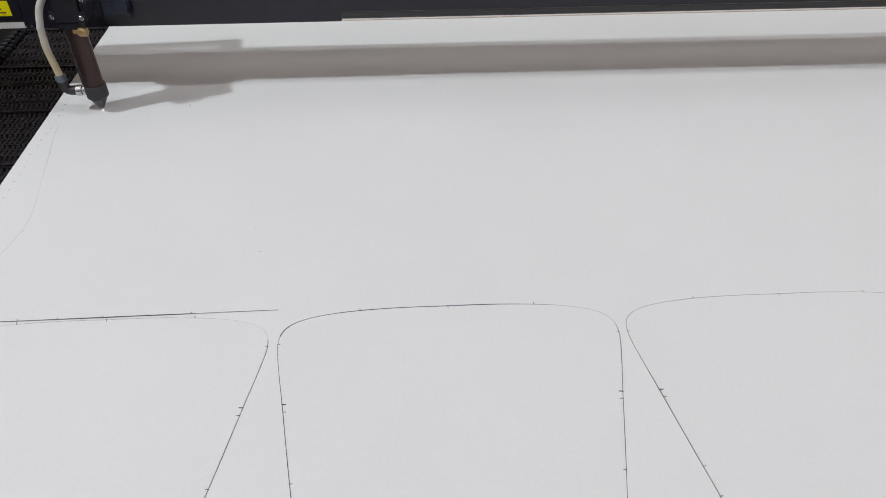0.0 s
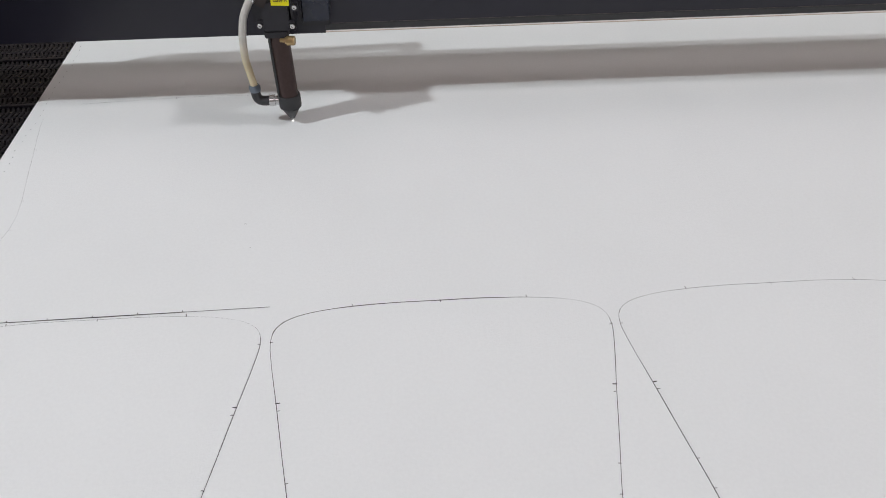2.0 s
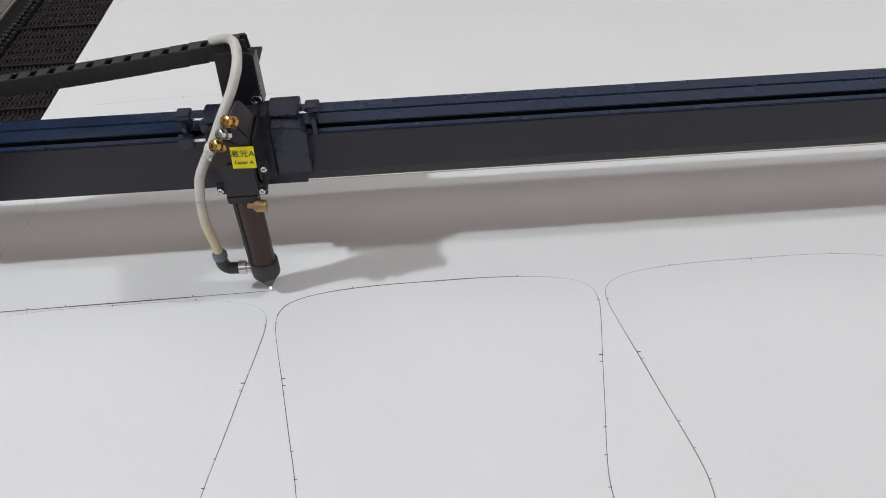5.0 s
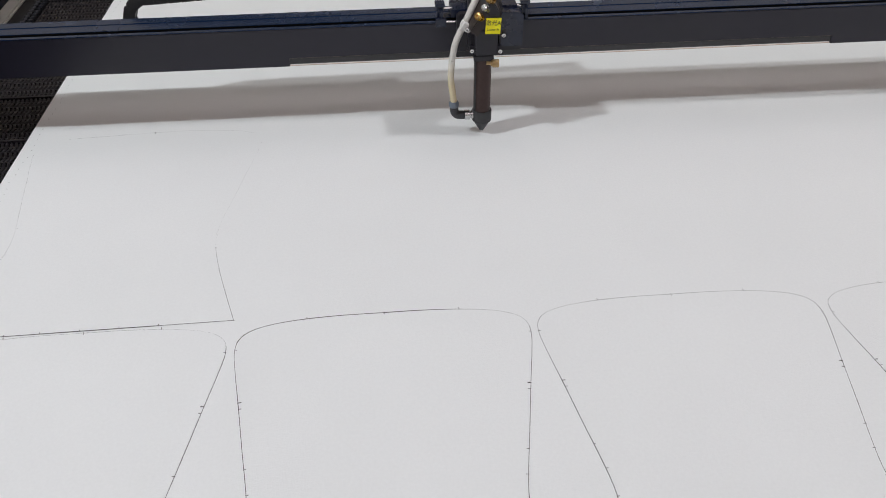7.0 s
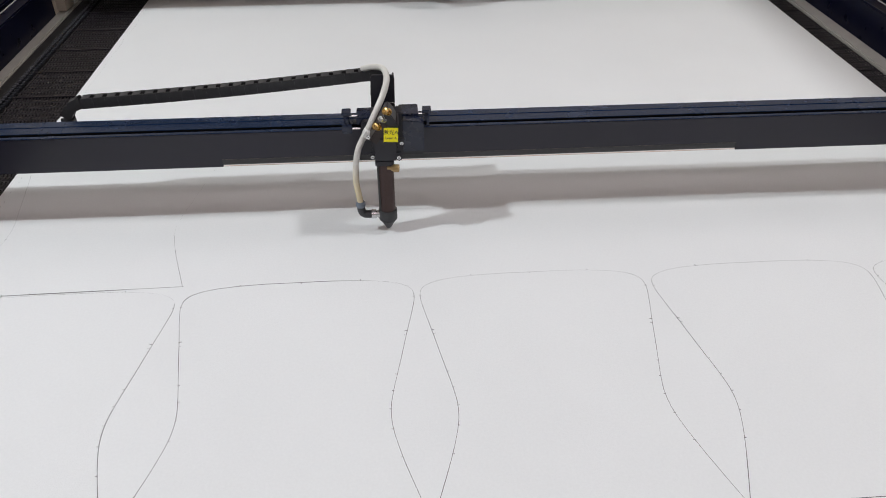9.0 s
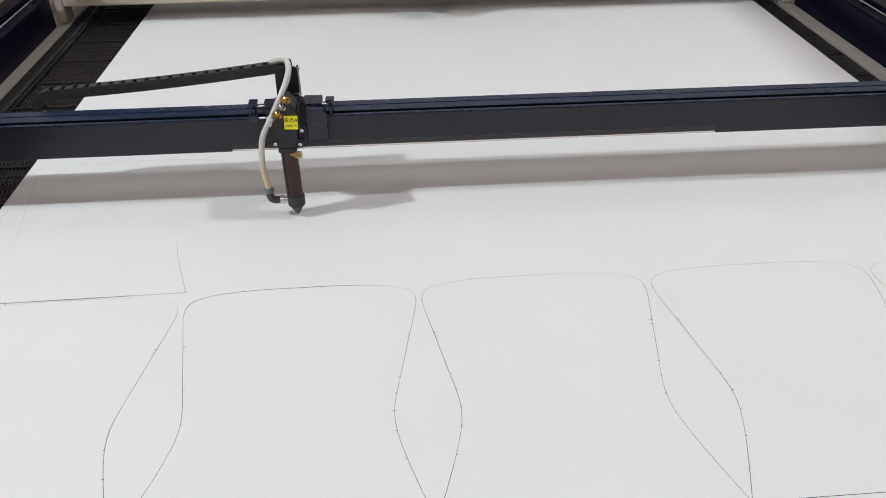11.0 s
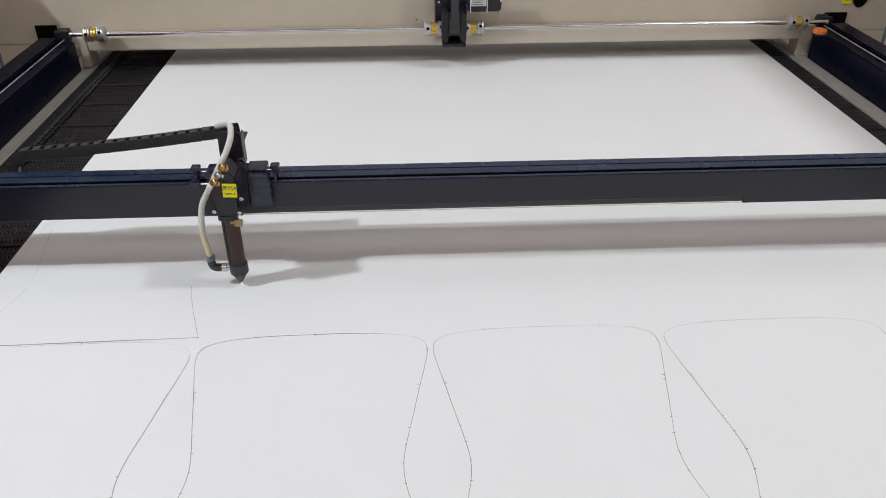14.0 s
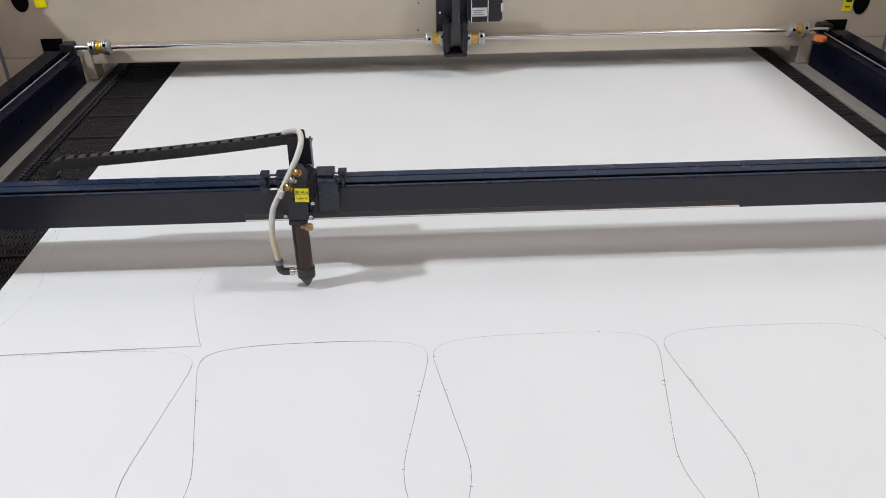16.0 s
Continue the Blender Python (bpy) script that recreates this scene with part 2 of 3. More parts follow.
def wall_bracket(base, x, side):
    """A slim upright with a foot plate on the deck beside the rail."""
    b = part("bracket", box(x - 0.004, x + 0.004, 0.66, 0.664, 0.9055, 1.18, 0.001), M_GREY, base, "slim grey upright bracket")
    a, c = sorted((x, x - 0.026 * side))
    part("foot_plate", box(a, c, 0.63, 0.659, 0.9055, 0.916, 0.002), M_STRIP, b)


def side_rail(name, x_in, away):
    """One of the two long rails that carry the gantry; away is -1 or 1, the side that looks off the bed."""
    rail = thing(name, "dark navy painted guide rail beside the bed", "rail", pose(x_in, 0, -0.035), group="gantry guide rails")
    y0, y1 = -0.62, PORTAL_Y - 0.012

    def span(a, b):
        return (min(a * away, b * away), max(a * away, b * away))
    a, b = span(0, 0.085)
    part("rail_body", box(a, b, y0, y1, 0.002, 0.105, 0.003), M_NAVY, rail)
    a, b = span(0.034, 0.08)
    part("top_cover", box(a, b, y0, y1 + 0.004, 0.106, 0.115, 0.003), M_NAVY, rail)
    part("guide_rod", swept([Vector((0.022 * away, y0, 0.1105)), Vector((0.022 * away, y1 - 0.002, 0.1105))], 0.0012), M_ROD, rail, "polished steel guide rod", True)
    a, b = span(0.012, 0.045)
    part("end_plate", box(a, b, y1 + 0.0045, y1 + 0.016, 0.03, 0.128, 0.002), M_BLACK, rail)
    part("belt_pulley", turned([(0.006, -0.012), (0.014, -0.011), (0.014, 0.011), (0.006, 0.012)], pose(0.03 * away, y1 + 0.03, 0.115) @ ALONG_X), M_BLACK, rail, "", True)
    return rail


machine_body()
left_rail = side_rail("guide_rail", -0.181, -1)
right_rail = side_rail("guide_rail", 1.594, 1)


def rear_portal():
    """The cream cross member at the back, with its legs and the tall panel behind it."""
    p = thing("rear_portal", "cream enamelled cross member on two short legs", "machine frame", pose(0.7, PORTAL_Y, 0.0045, 0, 0, -0.35))
    part("cross_bar", box(-0.86, 0.866, 0.0, 0.05, 0.0365, 0.07, 0.002), M_CREAM, p)
    part("leg", box(-0.883, -0.861, 0.0, 0.05, -0.0025, 0.07, 0.002), M_CREAM, p)
    part("leg", box(0.867, 0.897, 0.0, 0.05, -0.0065, 0.07, 0.002), M_CREAM, p)
    # the panel's unseen upper part is made tall to shade the rear cloth
    part("back_panel", box(-1.119, 1.119, 0.052, 0.07, 0.04, 1.1, 0.002), M_CREAM, p)
    part("side_apron", box(0.925, 1.119, 0.052, 0.07, -0.0185, 0.0395, 0.001), M_CREAM, p)
    part("side_apron", box(-1.119, -0.925, 0.052, 0.07, -0.0185, 0.0395, 0.001), M_CREAM, p)
    # added pieces behind the panel keep rear light off the cloth below
    part("rear_light_stop", box(-1.119, 1.119, 0.0705, 0.18, 0.2, 0.203), M_CREAM, p)
    part("rear_dark_stop", box(-0.85, 0.85, 0.32, 0.324, -0.0015, 0.1), M_UNDER, p, "black strip added behind the cross member against stray light")
    for x, z in ((-0.075, 0.15), (-0.078, 0.085), (-0.6, 0.19)):
        part("rivet", turned([(0.0022, 0), (0.002, 0.0012)], pose(x, 0.052, z) @ pose(0, 0, 0, 90), 10), M_INK, p)
    mark = part("warning_sticker", box(0.979, 1.001, 0.049, 0.0515, 0.107, 0.148), M_YELLOW, p, "small yellow warning sticker with black marks")
    part("print_bar", box(0.983, 0.998, 0.0482, 0.0488, 0.129, 0.143), M_INK, mark)
    part("print_bar", box(0.984, 0.996, 0.0482, 0.0488, 0.116, 0.119), M_INK, mark)
    part("warning_sticker", box(-0.983, -0.957, 0.049, 0.0515, 0.161, 0.2), M_YELLOW, p, "small yellow warning sticker with black marks")
    for x, z in ((1.024, 0.127), (-1.016, 0.18)):
        # the grommet is closed; its black floor stands in for the hole's dark
        part("cable_hole", turned([(0.0195, 0), (0.0195, 0.003), (0.016, 0.003), (0.016, 0.001)], pose(x, 0.052, z) @ pose(0, 0, 0, 90) @ Matrix.Diagonal((1, 1.5, 1, 1)), 20), M_SLOT, p, "black rubber cable grommet")
    # flat black plates carry the recesses' shade in their colour
    part("recess_dark_plate", box(0.942, 0.998, 0.047, 0.0515, 0.03, 0.086), M_SLOT, p)
    part("recess_dark_plate", box(-0.993, -0.943, 0.047, 0.0515, 0.03, 0.086), M_SLOT, p)
    return p


def coupling(name_parent, x):
    c = part("coupling", turned([(0.006, -0.024), (0.0165, -0.023), (0.0175, -0.021), (0.0175, -0.0185), (0.0158, -0.018), (0.0158, -0.0165), (0.0175, -0.016), (0.0175, -0.0135), (0.0158, -0.013), (0.0158, -0.0115), (0.0175, -0.011), (0.0175, -0.0085), (0.0165, -0.008)], pose(x, 0, 0) @ ALONG_X), M_ALU, name_parent, "ribbed aluminium shaft coupling", True)
    part("spider", turned([(0.011, -0.0078), (0.011, -0.006), (0.0145, -0.0055), (0.0145, -0.001), (0.0125, -0.0008), (0.0125, 0.0008), (0.0145, 0.001), (0.0145, 0.0055), (0.011, 0.006), (0.011, 0.0078)], pose(x, 0, 0) @ ALONG_X), M_YRING, c, "grooved yellow brass ring", True)
    part("hub", turned([(0.0165, 0.008), (0.0175, 0.0085), (0.0175, 0.011), (0.0158, 0.0115), (0.0158, 0.013), (0.0175, 0.0135), (0.0175, 0.016), (0.0158, 0.0165), (0.0158, 0.018), (0.0175, 0.0185), (0.0175, 0.021), (0.0165, 0.023), (0.006, 0.024)], pose(x, 0, 0) @ ALONG_X), M_ALU, c, "", True)
    for a in range(8):
        part("rib", box(-0.0045, 0.0045, -0.0152, -0.0136, -0.0009, 0.0009, 0.0, pose(x, 0, 0, 45 * a + 12, 0, 0)), M_OLD_BRASS, c)
    # clamp screw holes are black discs, their dark put into the colour
    for u, tilt in ((-0.0155, 75), (0.0155, 62)):
        part("clamp_screw", turned([(0.0036, 0.0), (0.0036, 0.0006), (0.0026, 0.0008)], pose(x + u, 0, 0, tilt, 0, 0) @ pose(0, 0, 0.0173), 12), M_SLOT, c, "flat black disc for the dark of a clamp screw hole")
    return c


def drive_shaft():
    d = thing("drive_shaft", "bright steel drive shaft with four couplings", "shaft", pose(0.7, PORTAL_Y - 0.0275, 0.0898, 0, 0, -0.35))
    part("rod", turned([(0.004, -0.883), (0.005, -0.882), (0.005, -0.062), (0.004, -0.061)], ALONG_X), M_STEEL, d, "", True)
    part("rod", turned([(0.004, 0.079), (0.005, 0.08), (0.005, 0.811), (0.004, 0.812)], ALONG_X), M_STEEL, d, "", True)
    for x in (-0.825, -0.0375, 0.055, 0.836):
        coupling(d, x)
    part("rod", turned([(0.005, 0.861), (0.005, 0.912)], ALONG_X), M_STEEL, d, "", True)
    return d


def drive_unit():
    """Motor and belt reduction in the middle of the cross member."""
    u = thing("drive_motor_unit", "black belt drive with stepper motor on the cross member", "motor", pose(0.7085, PORTAL_Y, 0.0045, 0, 0, -0.35))
    part("side_plate", box(-0.028, -0.014, -0.06, -0.001, 0.0585, 0.131, 0.004), M_BLACK, u)
    part("side_plate", box(0.014, 0.028, -0.06, -0.001, 0.0585, 0.131, 0.004), M_BLACK, u)
    part("foot_plate", box(-0.0275, 0.0275, -0.062, -0.001, 0.0505, 0.058, 0.0015), M_BLACK, u)
    part("backing_plate", box(-0.042, 0.03, 0.0, 0.051, 0.074, 0.24, 0.002), M_BLACK, u)
    part("large_pulley", turned([(0.01, -0.0125), (0.029, -0.012), (0.029, -0.010), (0.026, -0.0095), (0.026, 0.0095), (0.029, 0.010), (0.029, 0.012), (0.01, 0.0125)], pose(0, -0.045, 0.0985) @ ALONG_X, 40), M_PLASTIC, u, "black toothed belt pulley", True)
    part("drive_belt", box(-0.009, 0.009, -0.0745, -0.071, 0.1, 0.238), M_PLASTIC, u, "black toothed rubber belt")
    for x in (-0.0285, 0.0282):
        part("bearing_cap", turned([(0.012, 0), (0.012, 0.0015), (0.009, 0.002), (0.0055, 0.002)], pose(x, -0.045, 0.091) @ pose(0, 0, 0, 0, 90 if x > 0 else -90, 0), 20), M_PLASTIC, u, "", True)
    for x, z in ((-0.034, 0.14), (-0.034, 0.178), (0.022, 0.2)):
        part("screw", turned([(0.0026, 0), (0.0026, 0.002), (0.001, 0.002)], pose(x, -0.0005, z) @ pose(0, 0, 0, 90), 12), M_STEEL, u)
    for x in (-0.0315, 0.0315):
        part("screw", turned([(0.0022, 0), (0.0022, 0.002), (0.001, 0.002)], pose(x, -0.0005, 0.045) @ pose(0, 0, 0, 90), 12), M_STEEL, u)
    motor = part("motor", box(0.031, 0.111, -0.036, -0.001, 0.124, 0.206, 0.004), M_BLACK, u)
    part("flange", box(0.0285, 0.0305, -0.042, -0.001, 0.12, 0.21, 0.001), M_SATIN, motor)
    part("rating_plate", box(0.04, 0.075, -0.0373, -0.0365, 0.138, 0.158, 0.0), M_WHITE, motor, "white rating plate with unreadable print")
    for i in range(3):
        part("print_bar", box(0.0425, 0.068 - 0.006 * (i % 2), -0.0383, -0.0376, 0.1415 + i * 0.005, 0.143 + i * 0.005), M_GREY, motor)
    for x in (0.0375, 0.076):
        part("seam_rod", box(x, x + 0.002, -0.0375, -0.0362, 0.124, 0.206), M_STEEL, motor)
    part("rating_plate", box(0.107, 0.1125, -0.0375, -0.01, 0.148, 0.166, 0.0), M_WHITE, motor)
    return u


rear_portal()
drive_shaft()
drive_unit()


def rail_stop():
    s = thing("rail_stop_knob", "orange plastic cap on the end of the guide rail", "knob", pose(1.578, 0.985, 0.0725))
    part("cap", turned([(0.013, 0.0), (0.016, 0.002), (0.016, 0.009), (0.013, 0.012), (0.004, 0.013)], Matrix(), 8), M_ORANGE, s, "", True)
    part("collar", turned([(0.018, -0.0022), (0.018, -0.0008), (0.013, -0.0003)], Matrix(), 16), M_SATIN, s)
    return s


rail_stop()


# ---- the gantry; its origin is under the nozzle's line, on the cloth ----
FACE = 0.045        # from the nozzle back to the beam's front
SKEW = -0.5         # degrees by which the machine lies across the sheet
gantry = thing("gantry_beam", "black anodised gantry beam across the bed", "machine gantry", pose(0, 0, 0))


def build_gantry():
    x0, x1 = -0.215, 1.63
    part("beam", box(x0, x1, FACE + 0.003, FACE + 0.035, 0.0945, 0.1252, 0.002), M_BLACK, gantry)
    # front cover: deep at both ends, cut back in the middle and past its left end
    part("front_cover", prism([(-0.012, 0.0865), (0.357, 0.0865), (0.357, 0.0985), (1.062, 0.0985), (1.062, 0.0865), (x1, 0.0865), (x1, 0.1362), (-0.012, 0.1362)], FACE, FACE + 0.0025, 0.0005), M_COVER, gantry)
    part("end_cover", box(x0, -0.0125, FACE, FACE + 0.0025, 0.0965, 0.1362, 0.0005), M_COVER, gantry)
    part("lower_strip", box(x0, 1.0615, FACE + 0.0008, FACE + 0.0029, 0.0893, 0.0974, 0.0003), M_PLASTIC, gantry, "thin black strip along the beam's foot")
    part("bottom_lip", box(x0, x1, FACE + 0.003, FACE + 0.035, 0.0866, 0.089, 0.0004), M_LIP, gantry, "pale cream foot strip of the beam")
    part("lip_line", box(x0, x1, FACE + 0.0034, FACE + 0.02, 0.0857, 0.0863), M_PEACH, gantry, "thin brownish line")
    part("strip_line", box(0.3575, 1.0615, FACE + 0.0004, FACE + 0.0025, 0.0976, 0.0982), M_EDGE_LINE, gantry, "thin brownish line")
    part("front_ledge", box(x0, x1, FACE, FACE + 0.0062, 0.1364, 0.1376, 0.0005), M_RAIL, gantry, "blue-black folded edge of the front cover")
    part("drive_belt", box(x0, x1, FACE + 0.0066, FACE + 0.0108, 0.1257, 0.1268), M_SLOT, gantry, "black toothed rubber belt")
    part("top_rail", box(x0, x1, FACE + 0.0117, FACE + 0.0288, 0.1257, 0.1384, 0.0006), M_RAIL, gantry, "blue-black linear guide rail")
    part("top_rail", box(x0, x1, FACE + 0.0298, FACE + 0.0455, 0.1257, 0.1388, 0.0006), M_RAIL, gantry, "blue-black linear guide rail")
    # black strip before the rail's face paints the slot's inner shade
    part("slot_shade_strip", box(x0, x1, FACE + 0.0111, FACE + 0.0115, 0.1269, 0.138), M_SLOT, gantry)
    part("chain_tray", box(x0, x1, FACE + 0.0352, FACE + 0.09, 0.0866, 0.0888, 0.0004), M_BLACK, gantry)
    part("end_foot", box(x0, -0.0135, FACE + 0.0006, FACE + 0.0024, 0.0866, 0.0945, 0.0004), M_WHITE, gantry, "white painted foot strip at the beam's end")
    st = part("warning_sticker", box(-0.112, -0.0235, FACE - 0.0008, FACE - 0.0002, 0.1025, 0.1205), M_YELLOW, gantry, "yellow warning sticker with unreadable print")
    for i in range(3):
        part("print_bar", box(-0.107, -0.029 - 0.004 * i, FACE - 0.0013, FACE - 0.0009, 0.1062 + 0.0044 * i, 0.1074 + 0.0044 * i), M_INK, st)
    part("foot_bracket", box(x0 - 0.03, x0 - 0.001, FACE + 0.002, FACE + 0.075, 0.106, 0.1365, 0.003), M_SATIN, gantry)
    part("foot_bracket", box(x1 + 0.001, x1 + 0.03, FACE + 0.002, FACE + 0.075, 0.106, 0.1365, 0.003), M_SATIN, gantry)
    socket_screw(gantry, -0.005, FACE - 0.0002, 0.0905, 0.0016)


build_gantry()

# ---- the laser carriage; its origin is under the nozzle, on the cloth ----
head = thing("laser_carriage", "black laser carriage with brown lens tube on the gantry", "laser head")


def text(body, size, m, parent, material):
    curve = bpy.data.curves.new("lettering", "FONT")
    curve.body, curve.size, curve.extrude = body, size, 0.0001
    curve.align_x, curve.align_y = "CENTER", "CENTER"
    ob = new("lettering", curve)
    curve.materials.append(material)
    ob.parent = parent
    ob.matrix_basis = m
    return ob


def build_head():
    part("nozzle", turned([(0.0016, 0.004), (0.003, 0.0048), (0.0105, 0.0185), (0.0122, 0.02)], Matrix(), 28), M_PLASTIC, head, "black conical gas nozzle", True)
    part("nozzle_ring", turned([(0.0118, 0.0202), (0.0125, 0.021), (0.0125, 0.0345), (0.0118, 0.0355), (0.0107, 0.0356)], Matrix(), 28), M_PLASTIC, head, "black knurled nozzle collar", True)
    tube = part("lens_tube", turned([(0.0105, 0.0356), (0.0105, 0.108), (0.0095, 0.109)], Matrix(), 32), M_BROWN, head, "brown anodised lens tube", True)
    part("scale_strip", box(-0.0114, -0.0088, -0.0065, -0.001, 0.037, 0.104, 0.0004), M_PLASTIC, tube)
    part("tube_clamp", box(-0.0128, 0.0115, -0.013, 0.016, 0.1085, 0.1165, 0.001), M_BLACK, head)
    part("clamp_screw", turned([(0.0022, 0), (0.0022, 0.005), (0.0038, 0.0055), (0.0038, 0.007), (0.0052, 0.0075), (0.0052, 0.0145), (0.0046, 0.0155)], pose(0.0025, -0.013, 0.1065) @ pose(0, 0, 0, 8, 90, 0), 8), M_OLD_BRASS, head, "dull brass hexagonal clamp screw", True)
    # lens block, with the mirror mount leaning on top
    part("lens_block", box(-0.012, 0.0155, -0.0145, 0.02, 0.117, 0.1495, 0.0012), M_BLACK, head)
    part("mirror_block", prism([(-0.0115, 0.15), (0.0165, 0.15), (0.0165, 0.171), (0.0085, 0.1845), (0.0045, 0.185), (-0.0115, 0.157)], -0.0142, 0.02, 0.001), M_BLACK, head)
    lean = pose(0.0025, 0.0, 0.1675) @ pose(0, 0, 0, 0, -57, 0)
    plate = part("mirror_plate", box(-0.0275, 0.002, -0.0155, 0.02, -0.004, 0.007, 0.0009, lean), M_BRONZE, head, "dark bronze mirror plate")
    for u, v, r, material in ((0.0162, -0.0075, 0.0048, M_BRASS), (-0.0075, -0.0085, 0.0048, M_BRASS), (0.005, -0.0095, 0.004, M_STEEL)):
        part("adjusting_screw", turned([(0.0024, 0.004), (0.0024, 0.006), (r, 0.0062), (r, 0.0098), (r * 0.62, 0.01), (r * 0.62, 0.0122), (r, 0.0124), (r, 0.0158), (r * 0.7, 0.0165), (r * 0.35, 0.0165), (r * 0.3, 0.015)], lean @ pose(u, v, 0.0) @ pose(0, 0, 0, 42, 0, 14), 8), material, plate, "brass adjusting screw" if material is M_BRASS else "steel adjusting screw", True)
    turn = pose(0.0095, 0, 0.155) @ pose(0, 0, 0, 0, 3, 0)
    sticker = part("label", box(-0.0095, 0.0085, -0.0158, -0.015, -0.0098, 0.0098, 0.0, turn), M_YELLOW, head, "yellow label reading laser A in two scripts")
    face = turn @ pose(0, -0.0159, 0, 90)
    text("激光A", 0.007, face @ pose(-0.0006, 0.0036, 0), sticker, M_INK)
    text("Laser A", 0.0046, face @ pose(-0.0002, -0.0042, 0), sticker, M_INK)
    part("side_plate", box(0.0172, 0.0195, -0.0125, 0.042, 0.1155, 0.168, 0.0006), M_BLACK, head)
    part("back_plate", box(-0.0165, 0.024, 0.0205, 0.0405, 0.107, 0.168, 0.001), M_BLACK, head)
    part("slide_block", prism([(0.0245, 0.1075), (0.0525, 0.108), (0.0525, 0.148), (0.048, 0.1515), (0.0245, 0.1535)], 0.026, 0.0405, 0.0008), M_SATIN, head)
    part("slide_block", prism([(-0.03, 0.1075), (-0.017, 0.1075), (-0.017, 0.151), (-0.026, 0.151), (-0.03, 0.147)], 0.03, 0.0405, 0.0008), M_BLACK, head)
    part("lower_guard", box(0.0205, 0.0515, 0.034, 0.0405, 0.099, 0.107, 0.0005), M_BLACK, head)
    part("carriage_wing", prism([(0.0205, 0.1395), (0.0462, 0.1395), (0.0462, 0.1545), (0.0455, 0.1552), (0.0205, 0.1552)], 0.0408, 0.072, 0.0008), M_SATIN, head)
    part("saddle", box(-0.036, 0.0203, 0.0442, 0.076, 0.1405, 0.1505, 0.001), M_SATIN, head)
    for x, s in ((-0.049, 1), (0.0575, -1)):
        stop = part("belt_clamp", box(x - 0.0035, x + 0.0035, 0.047, 0.06, 0.1405, 0.1525, 0.0008), M_SATIN, head)
        part("clamp_lid", box(x - 0.006, x + 0.006, 0.0465, 0.0605, 0.153, 0.1575, 0.0008), M_SATIN, stop)
        part("clamp_tongue", box(x - 0.0008, x + 0.0028, 0.0405, 0.0465, 0.1335, 0.1505, 0.0006), M_SATIN, stop)
        part("tension_bolt", turned([(0.0013, 0), (0.0013, 0.012)], pose(x + 0.0035 * s, 0.053, 0.1495) @ pose(0, 0, 0, 0, 90 * s, 0), 10), M_STEEL, stop, "bright steel tension bolt")
    clamp = part("belt_clamp", box(-0.055, -0.042, 0.036, 0.0446, 0.132, 0.1425, 0.0008), M_SATIN, head)
    part("tension_bolt", turned([(0.0015, 0), (0.0015, 0.011)], pose(-0.042, 0.04, 0.1375) @ ALONG_X, 10), M_STEEL, clamp, "bright steel tension bolt")
    # tower for the cable chain: a bent sheet
    part("tower", prism([(-0.016, 0.151), (0.0155, 0.151), (0.0165, 0.199), (0.014, 0.202), (0.008, 0.2032), (-0.012, 0.2032), (-0.0145, 0.2)], 0.06, 0.0635, 0.0008), M_BLACK, head, "black bent sheet bracket")
    part("tower_shelf", box(-0.016, 0.012, 0.0638, 0.128, 0.1725, 0.1748, 0.0006), M_BLACK, head)
    part("tower_flange", box(0.0135, 0.016, 0.0638, 0.082, 0.152, 0.197, 0.0006), M_BLACK, head)
    for x, y, z in ((0.022, -0.0128, 0.1425), (0.018, -0.0165, 0.124), (-0.0155, -0.0125, 0.124), (-0.011, 0.0595, 0.1575)):
        socket_screw(head, x, y, z)
    socket_screw(head, 0.012, 0.0598, 0.1615, 0.0042)
    part("screw_tab", box(0.0156, 0.0215, -0.0164, -0.0128, 0.119, 0.129, 0.0004), M_BLACK, head)
    part("screw_tab", box(-0.0185, -0.0122, -0.0124, -0.009, 0.119, 0.129, 0.0004), M_BLACK, head)
    part("screw_tab", box(0.0196, 0.0255, -0.0127, -0.009, 0.1375, 0.1475, 0.0004), M_BLACK, head)
    # air hose: milky above the tie, yellowed below
    upper = [(-0.026, 0.112, 0.1905), (-0.01, 0.097, 0.199), (0.003, 0.066, 0.2085), (0.0065, 0.045, 0.203), (0.001, 0.033, 0.188), (-0.01, 0.02, 0.169), (-0.022, 0.012, 0.147), (-0.028, 0.008, 0.138), (-0.0345, 0.003, 0.125), (-0.0385, 0.0, 0.106)]
    lower = [(-0.0385, 0.0, 0.106), (-0.04, 0.0, 0.081), (-0.0375, 0.0, 0.058), (-0.036, 0.0, 0.044)]
    hose = part("air_hose", swept(spline(upper), 0.0041), M_HOSE, head, "milky translucent air hose, yellowed lower down", True)
    part("lower_hose", swept(spline(lower), 0.0041), M_HOSE_OLD, hose, "yellowed length of the air hose", True)
    tie = pose(-0.022, 0.012, 0.147) @ pose(0, 0, 0, 10, 28, 0)
    band = part("hose_tie", turned([(0.0046, -0.004), (0.005, -0.003), (0.005, 0.003), (0.0046, 0.004)], tie, 16), M_WHITE, hose, "white hose tie", True)
    part("tie_block", box(-0.003, 0.0088, -0.0082, -0.003, -0.0052, 0.0052, 0.0006, tie), M_WHITE, hose, "white nylon clamp block")
    part("tie_screw", turned([(0.0028, 0), (0.0028, 0.0022), (0.0024, 0.0026), (0.0012, 0.0026), (0.001, 0.0014)], tie @ pose(0.0035, -0.0082, 0, 90), 12), M_STEEL, hose, "", True)
